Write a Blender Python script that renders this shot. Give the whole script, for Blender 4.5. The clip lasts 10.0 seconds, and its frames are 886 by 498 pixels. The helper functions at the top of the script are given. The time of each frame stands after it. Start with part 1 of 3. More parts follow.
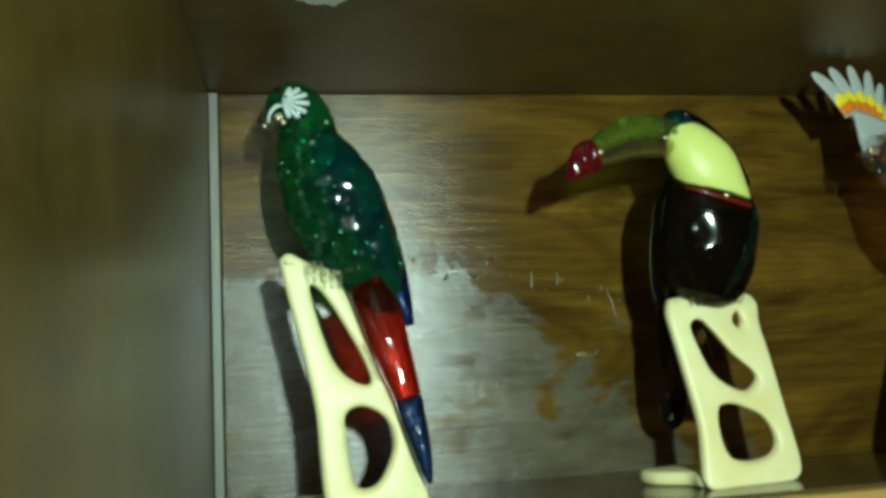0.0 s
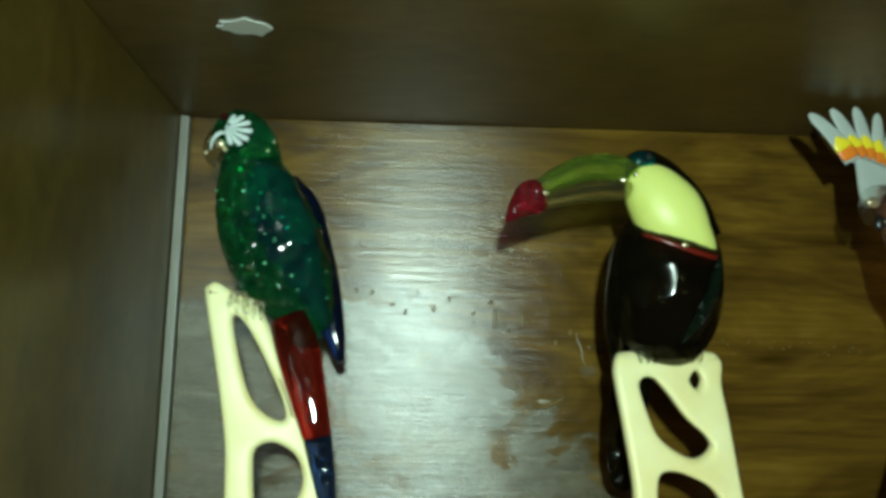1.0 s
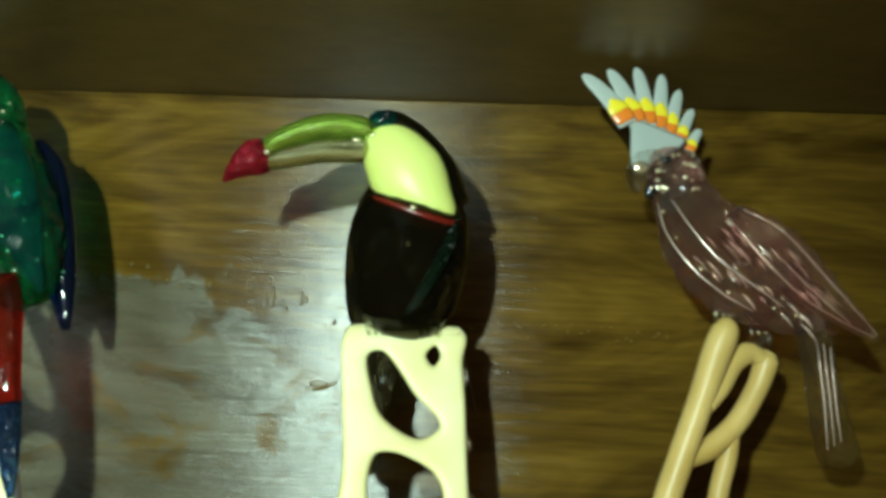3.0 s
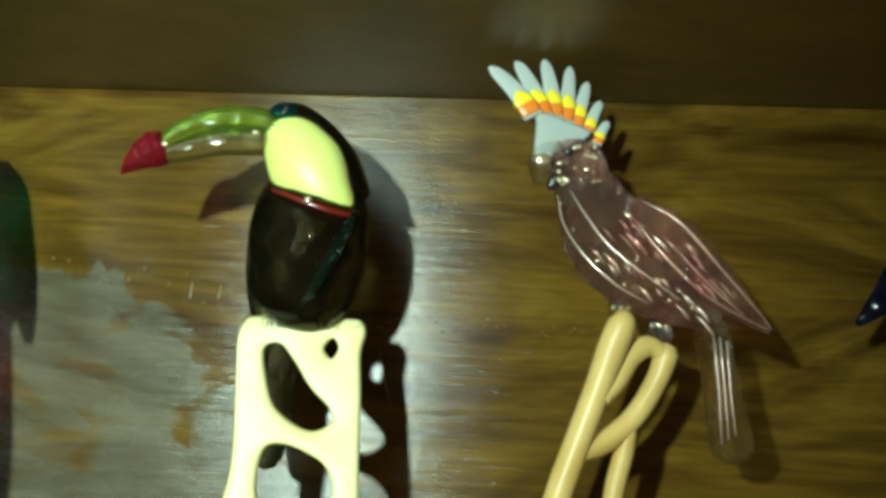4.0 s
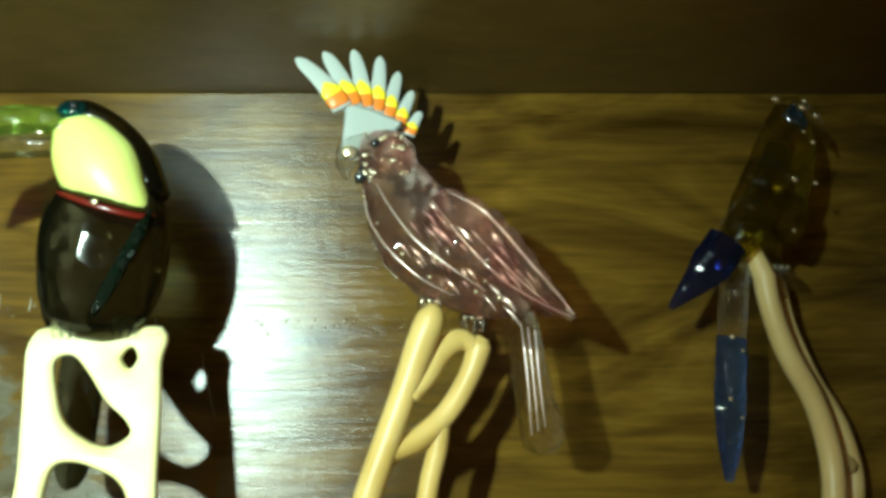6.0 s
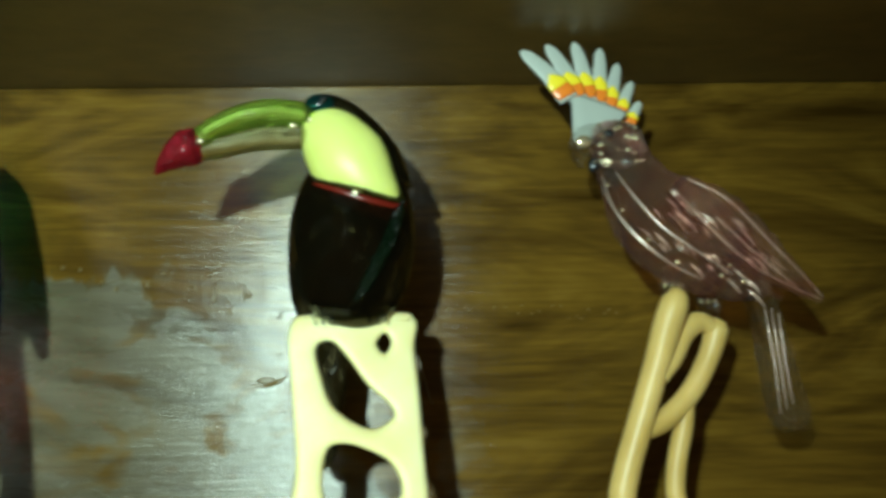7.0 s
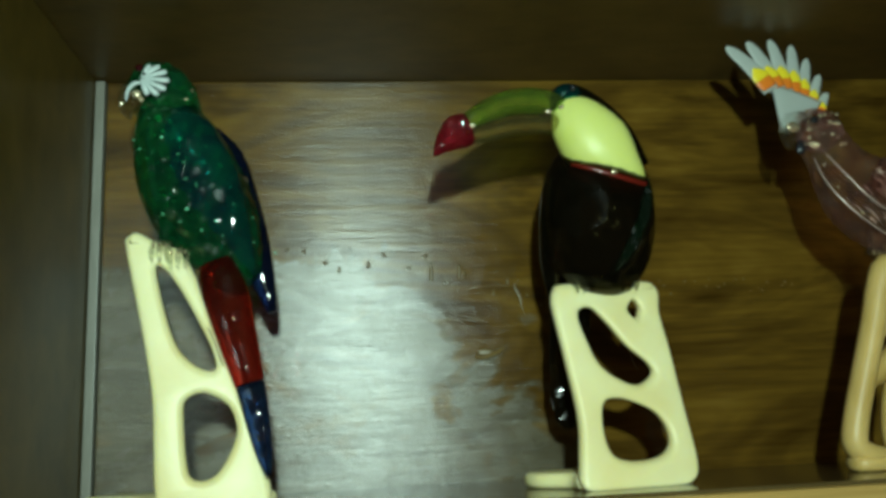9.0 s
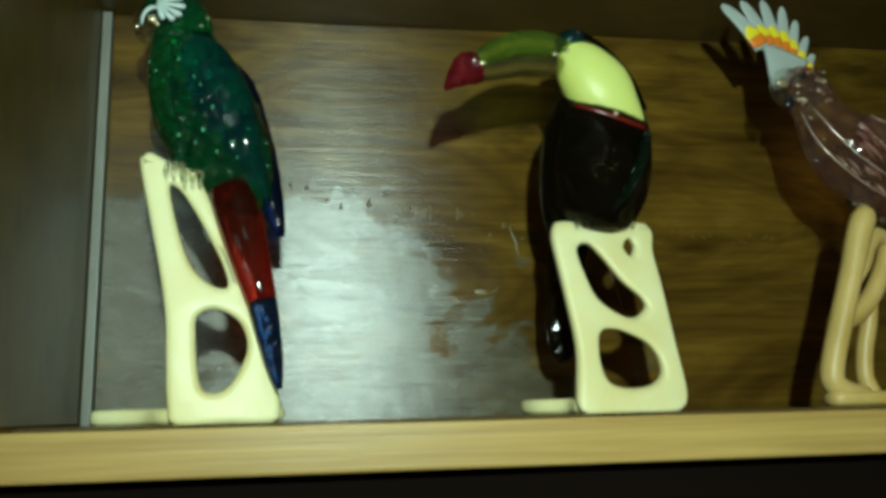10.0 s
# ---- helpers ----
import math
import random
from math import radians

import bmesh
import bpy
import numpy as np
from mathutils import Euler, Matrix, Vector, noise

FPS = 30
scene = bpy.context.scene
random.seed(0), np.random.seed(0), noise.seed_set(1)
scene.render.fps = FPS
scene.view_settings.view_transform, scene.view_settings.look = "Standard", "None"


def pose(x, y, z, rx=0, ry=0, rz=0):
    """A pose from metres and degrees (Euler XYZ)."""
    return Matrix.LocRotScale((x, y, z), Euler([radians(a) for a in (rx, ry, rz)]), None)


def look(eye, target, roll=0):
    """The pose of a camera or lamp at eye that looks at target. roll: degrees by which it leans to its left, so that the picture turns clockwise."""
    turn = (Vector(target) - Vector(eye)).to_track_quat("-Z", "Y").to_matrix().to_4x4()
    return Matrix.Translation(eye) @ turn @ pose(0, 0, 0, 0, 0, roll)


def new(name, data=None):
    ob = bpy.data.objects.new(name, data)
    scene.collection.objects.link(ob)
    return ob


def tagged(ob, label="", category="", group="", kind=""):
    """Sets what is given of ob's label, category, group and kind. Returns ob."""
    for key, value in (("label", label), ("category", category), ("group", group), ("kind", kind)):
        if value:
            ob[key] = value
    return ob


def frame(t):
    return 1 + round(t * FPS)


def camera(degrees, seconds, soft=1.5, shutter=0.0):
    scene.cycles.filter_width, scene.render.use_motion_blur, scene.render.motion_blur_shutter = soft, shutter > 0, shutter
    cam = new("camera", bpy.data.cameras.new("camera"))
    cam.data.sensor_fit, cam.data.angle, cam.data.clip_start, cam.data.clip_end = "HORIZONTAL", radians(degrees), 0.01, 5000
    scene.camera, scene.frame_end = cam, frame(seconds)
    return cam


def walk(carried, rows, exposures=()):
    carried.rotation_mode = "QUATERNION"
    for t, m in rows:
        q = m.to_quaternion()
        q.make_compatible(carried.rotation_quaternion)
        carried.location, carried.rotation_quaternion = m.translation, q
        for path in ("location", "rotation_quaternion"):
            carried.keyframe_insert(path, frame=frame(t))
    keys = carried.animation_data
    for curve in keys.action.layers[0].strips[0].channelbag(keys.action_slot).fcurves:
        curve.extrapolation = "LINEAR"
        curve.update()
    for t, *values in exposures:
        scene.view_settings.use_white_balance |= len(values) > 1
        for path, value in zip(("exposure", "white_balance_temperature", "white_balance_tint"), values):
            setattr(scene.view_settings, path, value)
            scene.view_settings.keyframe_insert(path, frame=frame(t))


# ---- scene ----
cam = camera(56.0, 10.0, soft=3.6, shutter=0.4)
PATH = [
    (0, (-0.065, -0.461, 0.07), (0.295, 1.485, 0.357), -3.3),
    (0.5, (0.009, -0.461, 0.084), (0.14, 1.513, 0.379), 1.0),
    (1, (0.038, -0.458, 0.085), (0.117, 1.515, 0.405), 1.1),
    (1.5, (0.073, -0.445, 0.079), (0.108, 1.528, 0.403), 1.5),
    (2, (0.131, -0.438, 0.079), (0.083, 1.536, 0.399), 2.0),
    (3.5, (0.249, -0.423, 0.056), (0.154, 1.534, 0.461), 2.7),
    (4, (0.279, -0.421, 0.059), (0.157, 1.537, 0.45), 2.8),
    (4.5, (0.318, -0.411, 0.058), (0.198, 1.545, 0.457), 2.3),
    (5, (0.358, -0.405, 0.062), (0.343, 1.555, 0.464), 1.8),
    (6.5, (0.305, -0.407, 0.059), (0.348, 1.554, 0.451), -0.8),
    (7, (0.217, -0.416, 0.057), (0.27, 1.548, 0.434), -1.1),
    (7.5, (0.178, -0.437, 0.049), (0.121, 1.523, 0.446), -1.1),
    (8, (0.091, -0.441, 0.048), (0.165, 1.516, 0.456), -2.1),
    (8.5, (0.057, -0.448, 0.043), (0.22, 1.503, 0.453), -2.7),
    (9, (0.045, -0.441, 0.035), (0.26, 1.507, 0.436), -2.8),
    (9.5, (0.033, -0.445, 0.028), (0.291, 1.499, 0.418), -2.6),
    (9.7, (0.024, -0.445, 0.023), (0.313, 1.501, 0.387), -1.9),
    (10, (0.017, -0.445, 0.0), (0.331, 1.493, 0.382), -1.5),
]

walk(cam, [(t, look(eye, target, roll)) for t, eye, target, roll in PATH],
     exposures=[(0.0, -0.4), (2.0, -0.3), (3.5, 0.22), (4.0, 0.36), (5.0, 0.85), (6.5, 0.5), (7.0, 0.05), (7.5, -0.22), (8.5, -0.6), (10.0, -0.55)])

# ---- light: a torch shining in from behind the viewer, and the dim room ----
world = bpy.data.worlds.new("dim_room")
scene.world = world
world.use_nodes = True
backdrop_node = world.node_tree.nodes["Background"]
backdrop_node.inputs["Color"].default_value = (0.55, 0.46, 0.24, 1)
backdrop_node.inputs["Strength"].default_value = 0.06
torch = bpy.data.lights.new("torch", "SPOT")
torch.energy, torch.spot_size, torch.spot_blend, torch.shadow_soft_size = 35, radians(75), 1.0, 0.016
torch.color = (0.71, 1.0, 0.86)
new("torch", torch).matrix_world = look((0.05, -0.75, 0.17), (0.09, 0.0, 0.12))

for x, y in ((-0.7, -1.5), (0.9, -1.9), (0.2, -2.6), (-1.3, -2.9)):
    bulb = bpy.data.lights.new("room_bulb", "POINT")
    bulb.energy, bulb.shadow_soft_size, bulb.color = 9.0, 0.04, (1.0, 0.80, 0.48)
    new("room_bulb", bulb).location = (x, y, 1.55)


# ---- materials ----
def node_mat(name):
    m = bpy.data.materials.new(name)
    m.use_nodes = True
    t = m.node_tree
    return m, t, t.nodes["Principled BSDF"]


def plain(name, col, rough=0.4, **kw):
    m, t, b = node_mat(name)
    b.inputs["Base Color"].default_value = (*col, 1)
    b.inputs["Roughness"].default_value = rough
    for key, v in kw.items():
        b.inputs[key.replace("_", " ")].default_value = v
    return m


def glass(name, col, rough=0.03, ior=1.5, cut=0.0, weight=0.86, size=120.0, see=0.5, patch=None):
    """Cast and cut coloured glass: partly seen straight through, partly refracting; cut: how strongly small facets break the surface."""
    m = plain(name, col, rough, IOR=ior, Transmission_Weight=weight)
    t = m.node_tree
    b = t.nodes["Principled BSDF"]
    clear = t.nodes.new("ShaderNodeBsdfTransparent")
    clear.inputs["Color"].default_value = (*col, 1)
    both = t.nodes.new("ShaderNodeMixShader")
    both.inputs[0].default_value = 1 - see
    t.links.new(clear.outputs[0], both.inputs[1])
    t.links.new(b.outputs[0], both.inputs[2])
    t.links.new(both.outputs[0], t.nodes["Material Output"].inputs["Surface"])
    if patch:
        n = noise_tex(t, coords(t, (1, 1, 1)), 55.0, 2.0, 0.5, 0.8)
        hue = ramp(t, n, [(0.40, patch), (0.58, col)])
        t.links.new(hue, b.inputs["Base Color"])
        t.links.new(hue, clear.inputs["Color"])
    if cut:
        c = t.nodes.new("ShaderNodeTexCoord")
        v = t.nodes.new("ShaderNodeTexVoronoi")
        v.inputs["Scale"].default_value = size
        t.links.new(c.outputs["Object"], v.inputs["Vector"])
        bump = t.nodes.new("ShaderNodeBump")
        bump.inputs["Strength"].default_value = cut
        bump.inputs["Distance"].default_value = 0.006
        t.links.new(v.outputs["Distance"], bump.inputs["Height"])
        t.links.new(bump.outputs["Normal"], b.inputs["Normal"])
    return m


def ramp(t, socket, stops):
    r = t.nodes.new("ShaderNodeValToRGB")
    while len(r.color_ramp.elements) < len(stops):
        r.color_ramp.elements.new(0.5)
    for e, (p, c) in zip(r.color_ramp.elements, stops):
        e.position, e.color = p, (*c, 1)
    t.links.new(socket, r.inputs["Fac"])
    return r.outputs["Color"]


def coords(t, scale, rot=(0, 0, 0)):
    c = t.nodes.new("ShaderNodeTexCoord")
    mp = t.nodes.new("ShaderNodeMapping")
    mp.inputs["Scale"].default_value = scale
    mp.inputs["Rotation"].default_value = rot
    t.links.new(c.outputs["Object"], mp.inputs["Vector"])
    return mp.outputs["Vector"]


def noise_tex(t, vec, scale, detail=5.0, rough=0.6, distort=0.0):
    n = t.nodes.new("ShaderNodeTexNoise")
    n.inputs["Scale"].default_value, n.inputs["Detail"].default_value = scale, detail
    n.inputs["Roughness"].default_value, n.inputs["Distortion"].default_value = rough, distort
    t.links.new(vec, n.inputs["Vector"])
    return n.outputs["Fac"]


def math_node(t, op, a, b, clamp=False):
    n = t.nodes.new("ShaderNodeMath")
    n.operation, n.use_clamp = op, clamp
    for i, v in enumerate((a, b)):
        if isinstance(v, (int, float)):
            n.inputs[i].default_value = v
        else:
            t.links.new(v, n.inputs[i])
    return n.outputs["Value"]


def mix(t, fac, a, b):
    n = t.nodes.new("ShaderNodeMix")
    n.data_type = "RGBA"
    for i, v in ((0, fac), (6, a), (7, b)):
        if isinstance(v, tuple):
            n.inputs[i].default_value = (*v, 1)
        elif isinstance(v, (int, float)):
            n.inputs[i].default_value = v
        else:
            t.links.new(v, n.inputs[i])
    return n.outputs[2]


def bump_to(t, b, height, strength, dist):
    bump = t.nodes.new("ShaderNodeBump")
    bump.inputs["Strength"].default_value, bump.inputs["Distance"].default_value = strength, dist
    t.links.new(height, bump.inputs["Height"])
    t.links.new(bump.outputs["Normal"], b.inputs["Normal"])


def timber(name, dark, light, grain=(2.0, 30.0, 30.0), rough=0.3, strength=0.35):
    m, t, b = node_mat(name)
    v = coords(t, grain)
    fine = noise_tex(t, v, 9.0, 8.0, 0.65, 0.3)
    broad = noise_tex(t, coords(t, tuple(g * 0.25 for g in grain)), 5.0, 3.0, 0.5, 1.5)
    both = math_node(t, "ADD", math_node(t, "MULTIPLY", fine, 0.55), math_node(t, "MULTIPLY", broad, 0.45))
    t.links.new(ramp(t, both, [(0.32, dark), (0.5, tuple((p + q) / 2 for p, q in zip(dark, light))), (0.68, light)]), b.inputs["Base Color"])
    b.inputs["Roughness"].default_value = rough
    bump_to(t, b, fine, strength, 0.0006)
    return m


def board_material():
    """Varnished brown board with horizontal grain; its lower part is worn to a greyer, smoother film with a ragged upper rim."""
    m, t, b = node_mat("varnished_board")
    fine = noise_tex(t, coords(t, (1.6, 20.0, 34.0)), 10.0, 8.0, 0.65, 0.4)
    figure = noise_tex(t, coords(t, (1.7, 6.0, 5.6)), 2.9, 3.0, 0.55, 3.0)
    both = math_node(t, "ADD", math_node(t, "MULTIPLY", fine, 0.32), math_node(t, "MULTIPLY", figure, 0.68))
    brown = ramp(t, both, [(0.31, (0.033, 0.016, 0.002)), (0.45, (0.074, 0.038, 0.006)), (0.57, (0.124, 0.066, 0.009)), (0.72, (0.190, 0.108, 0.018))])
    grey = ramp(t, both, [(0.34, (0.058, 0.046, 0.026)), (0.5, (0.094, 0.078, 0.048)), (0.68, (0.14, 0.118, 0.078))])
    c = t.nodes.new("ShaderNodeTexCoord")
    s = t.nodes.new("ShaderNodeSeparateXYZ")
    t.links.new(c.outputs["Object"], s.inputs["Vector"])
    rag = noise_tex(t, coords(t, (1.5, 1.0, 0.4)), 34.0, 5.0, 0.62)
    rim = math_node(t, "ADD", math_node(t, "MULTIPLY", math_node(t, "SUBTRACT", rag, 0.5), 0.075), math_node(t, "MULTIPLY", math_node(t, "MAXIMUM", math_node(t, "SUBTRACT", s.outputs["X"], 0.06), 0.0), -0.26))
    over = math_node(t, "SUBTRACT", math_node(t, "ADD", rim, 0.140), s.outputs["Z"])
    worn = math_node(t, "MULTIPLY", over, 210.0, True)
    patch = noise_tex(t, coords(t, (1.0, 1.0, 1.6)), 14.0, 3.0, 0.55, 0.8)
    hold = math_node(t, "MULTIPLY", math_node(t, "SUBTRACT", 0.72, patch), 7.0, True)
    side = math_node(t, "ADD", math_node(t, "MULTIPLY", math_node(t, "SUBTRACT", patch, 0.5), 0.5), math_node(t, "MULTIPLY", math_node(t, "ADD", s.outputs["Z"], 0.02), -0.9))
    ends = math_node(t, "MULTIPLY", math_node(t, "SUBTRACT", math_node(t, "ADD", side, 0.235), s.outputs["X"]), 30.0, True)
    worn = math_node(t, "MULTIPLY", math_node(t, "MULTIPLY", worn, hold), ends)
    t.links.new(mix(t, worn, brown, grey), b.inputs["Base Color"])
    smear = noise_tex(t, coords(t, (5.0, 5.0, 14.0)), 5.0, 5.0, 0.6, 1.0)
    rough = math_node(t, "SUBTRACT", math_node(t, "ADD", math_node(t, "MULTIPLY", smear, 0.14), 0.145), math_node(t, "MULTIPLY", worn, -0.06))
    t.links.new(rough, b.inputs["Roughness"])
    t.links.new(math_node(t, "ADD", math_node(t, "MULTIPLY", worn, 0.36), 0.40), b.inputs["Specular IOR Level"])
    speck = noise_tex(t, coords(t, (26.0, 26.0, 60.0)), 12.0, 3.0, 0.6)
    relief = math_node(t, "ADD", math_node(t, "ADD", fine, math_node(t, "MULTIPLY", speck, 0.35)), math_node(t, "MULTIPLY", worn, -0.22))
    wave = noise_tex(t, coords(t, (9.0, 9.0, 16.0)), 4.0, 3.0, 0.5, 0.6)
    brushed = noise_tex(t, coords(t, (10.0, 10.0, 52.0), (0, 0.12, 0)), 6.0, 6.0, 0.66, 1.2)
    relief = math_node(t, "ADD", relief, math_node(t, "MULTIPLY", math_node(t, "MULTIPLY", worn, brushed), 0.55))
    bump_to(t, b, math_node(t, "ADD", relief, math_node(t, "MULTIPLY", wave, 0.9)), 0.5, 0.00048)
    b.inputs["Anisotropic"].default_value = 0.85
    along = t.nodes.new("ShaderNodeCombineXYZ")
    along.inputs["Z"].default_value = 1.0
    t.links.new(along.outputs[0], b.inputs["Tangent"])
    return m


def resin(name, col, deep):
    """Smooth cast cream resin, a little yellower in broad patches, waxy."""
    m, t, b = node_mat(name)
    n = noise_tex(t, coords(t, (1, 1, 1)), 28.0, 3.0, 0.5)
    t.links.new(ramp(t, n, [(0.35, deep), (0.62, col)]), b.inputs["Base Color"])
    b.inputs["Roughness"].default_value = 0.42
    b.inputs["Subsurface Weight"].default_value = 0.25
    b.inputs["Subsurface Radius"].default_value = (0.006, 0.005, 0.002)
    b.inputs["Subsurface Scale"].default_value = 0.6
    bump_to(t, b, noise_tex(t, coords(t, (1, 1, 1)), 160.0, 2.0, 0.5), 0.08, 0.002)
    return m


M_BOARD = board_material()
M_DARK = timber("dark_stained_wood", (0.085, 0.052, 0.010), (0.17, 0.105, 0.022), (5.0, 9.0, 9.0), 0.42, 0.5)
M_DARK.node_tree.nodes["Principled BSDF"].inputs["Specular IOR Level"].default_value = 0.7
M_SIDE = timber("dark_stained_side", (0.060, 0.038, 0.006), (0.155, 0.100, 0.018), (6.0, 5.0, 4.0), 0.35, 0.3)
M_SHELF = timber("varnished_shelf", (0.05, 0.032, 0.012), (0.10, 0.068, 0.026), (2.0, 26.0, 30.0), 0.14, 0.12)
M_PINE = timber("pale_pine", (0.34, 0.20, 0.055), (0.58, 0.39, 0.13), (1.2, 40.0, 40.0), 0.33, 0.25)
# near-black base colour stands in for the shade under the shelf
M_UNDERSHADE = plain("painted_under_shelf_shade", (0.005, 0.002, 0.001), 0.9, Specular_IOR_Level=0.1)
M_STRIP = timber("grey_bare_edge", (0.14, 0.135, 0.11), (0.26, 0.25, 0.22), (20.0, 20.0, 3.0), 0.4, 0.2)
M_ROOM = timber("brown_room_paint", (0.34, 0.25, 0.12), (0.46, 0.35, 0.18), (2.0, 2.0, 2.0), 0.7, 0.1)
M_CREAM = resin("cream_resin", (0.84, 0.78, 0.45), (0.79, 0.69, 0.34))
M_AMBER = resin("honey_resin", (0.68, 0.47, 0.17), (0.54, 0.35, 0.10))
M_TAN = resin("tan_resin", (0.60, 0.43, 0.19), (0.48, 0.33, 0.13))
M_CLEAR = glass("clear_glass", (0.98, 0.99, 0.97), 0.06, 1.5, 0.35, 1.0, 300.0, 0.55)
M_GREEN = glass("emerald_glass", (0.05, 0.72, 0.27), 0.05, 1.45, 0.5, 0.95, 150.0, 0.30, (0.02, 0.40, 0.20))
M_TEAL = glass("teal_glass", (0.03, 0.52, 0.46), 0.06, 1.42, 0.45, 0.95, 75.0, 0.34, (0.02, 0.26, 0.34))
M_DUSK = glass("smoky_blue_glass", (0.03, 0.08, 0.30), 0.10, 1.4, 0.10, 0.96, 120.0, 0.25)
M_OLIVE = glass("pale_olive_glass", (0.84, 0.86, 0.56), 0.04, 1.45, 0.25, 0.985, 70.0, 0.28)
M_MOSS = glass("dark_green_glass", (0.06, 0.17, 0.08), 0.22, 1.4, 0.7, 0.92, 420.0, 0.5)
M_LIME = glass("lime_glass", (0.62, 0.94, 0.20), 0.04, 1.45, 0.35, 0.96, 90.0, 0.15)
M_RUBY = glass("ruby_glass", (0.80, 0.06, 0.13), 0.08, 1.45, 0.3, 0.95, 200.0, 0.3)
M_RED = glass("red_tail_glass", (0.80, 0.08, 0.05), 0.08, 1.45, 0.14, 0.97, 80.0, 0.35)
M_BLUE = glass("blue_glass", (0.20, 0.38, 0.86), 0.07, 1.45, 0.4, 0.97, 180.0, 0.40)
M_NIGHT = glass("night_blue_glass", (0.05, 0.13, 0.34), 0.08, 1.45, 0.3, 0.97, 180.0, 0.25)
M_DEEP = glass("deep_blue_glass", (0.06, 0.13, 0.58), 0.08, 1.45, 0.2, 0.98, 120.0, 0.3)
M_BLACK = glass("black_glass", (0.10, 0.085, 0.045), 0.10, 1.33, 0.55, 0.97, 55.0, 0.30)
M_ROSE = glass("rose_glass", (1.0, 0.88, 0.82), 0.03, 1.36, 0.9, 0.97, 75.0, 0.46, (0.88, 0.62, 0.62))
# pale metal for highlights modelled onto the rose glass
M_GLINT = plain("rose_painted_glint", (0.90, 0.66, 0.56), 0.24, Metallic=0.6)
# bright green for sparkles set on the macaw as small blobs
M_GLEAM = plain("green_painted_glint", (0.20, 0.80, 0.45), 0.2, Metallic=0.5)
M_DROP = plain("varnish_drop", (0.16, 0.10, 0.03), 0.08, Specular_IOR_Level=0.8)
# bright metal for glints of light modelled as beads on the glass
M_SPARK = plain("painted_sparkle", (0.95, 0.82, 0.58), 0.16, Metallic=0.85)
M_GOLD = glass("amber_green_glass", (0.78, 0.70, 0.16), 0.05, 1.45, 0.9, 0.988, 80.0, 0.55, (0.52, 0.48, 0.08))
M_BRASS = plain("dark_claret_glass", (0.30, 0.022, 0.012), 0.25, Transmission_Weight=0.6, IOR=1.5)
M_YELLOW = resin("lemon_enamel", (0.66, 0.70, 0.20), (0.60, 0.66, 0.13))
M_WHITE = plain("white_enamel", (0.80, 0.86, 0.84), 0.3)
M_FROST = plain("frosted_glass", (0.64, 0.69, 0.67), 0.45, Transmission_Weight=0.45, IOR=1.3)
M_SUN = plain("yellow_enamel", (0.85, 0.66, 0.03), 0.3)
M_ORANGE = plain("orange_enamel", (0.78, 0.20, 0.02), 0.3)
M_SHELL = plain("pale_grey_enamel", (0.50, 0.58, 0.58), 0.35)
M_INK = plain("black_enamel", (0.01, 0.012, 0.015), 0.2)


# ---- building helpers ----
def link_mesh(name, bm, mats, parent=None, smooth=False):
    me = bpy.data.meshes.new(name)
    bm.normal_update()
    bm.to_mesh(me)
    bm.free()
    for m in mats if isinstance(mats, (list, tuple)) else (mats,):
        me.materials.append(m)
    if smooth:
        me.shade_smooth()
    ob = new(name, me)
    if parent is not None:
        ob.parent = parent
    return ob


def part(name, bm, material, parent, label="", smooth=False):
    ob = link_mesh(name, bm, material, parent, smooth)
    return tagged(ob, label) if label else ob


def slab(x0, x1, y0, y1, z0, z1, edge=0.0012):
    bm = bmesh.new()
    bmesh.ops.create_cube(bm, size=1)
    bmesh.ops.transform(bm, matrix=Matrix.Translation(((x0 + x1) / 2, (y0 + y1) / 2, (z0 + z1) / 2)) @ Matrix.Diagonal((x1 - x0, y1 - y0, z1 - z0, 1)), verts=bm.verts)
    if edge:
        bmesh.ops.bevel(bm, geom=bm.edges[:], offset=edge, segments=2, affect="EDGES", profile=0.6)
    return bm


def structure(name, bm, material, label, category):
    return tagged(link_mesh(name, bm, material), label, category, kind="structure")


def spline(rows, steps):
    """Catmull-Rom through rows of numbers."""
    rows = [Vector(r) for r in rows]
    pts = [rows[0] * 2 - rows[1], *rows, rows[-1] * 2 - rows[-2]]
    out = []
    for a, b, c, d in zip(pts, pts[1:], pts[2:], pts[3:]):
        for i in range(steps):
            u = i / steps
            out.append(0.5 * (2 * b + (c - a) * u + (2 * a - 5 * b + 4 * c - d) * u * u + (3 * b - a - 3 * c + d) * u ** 3))
    return out + [rows[-1]]


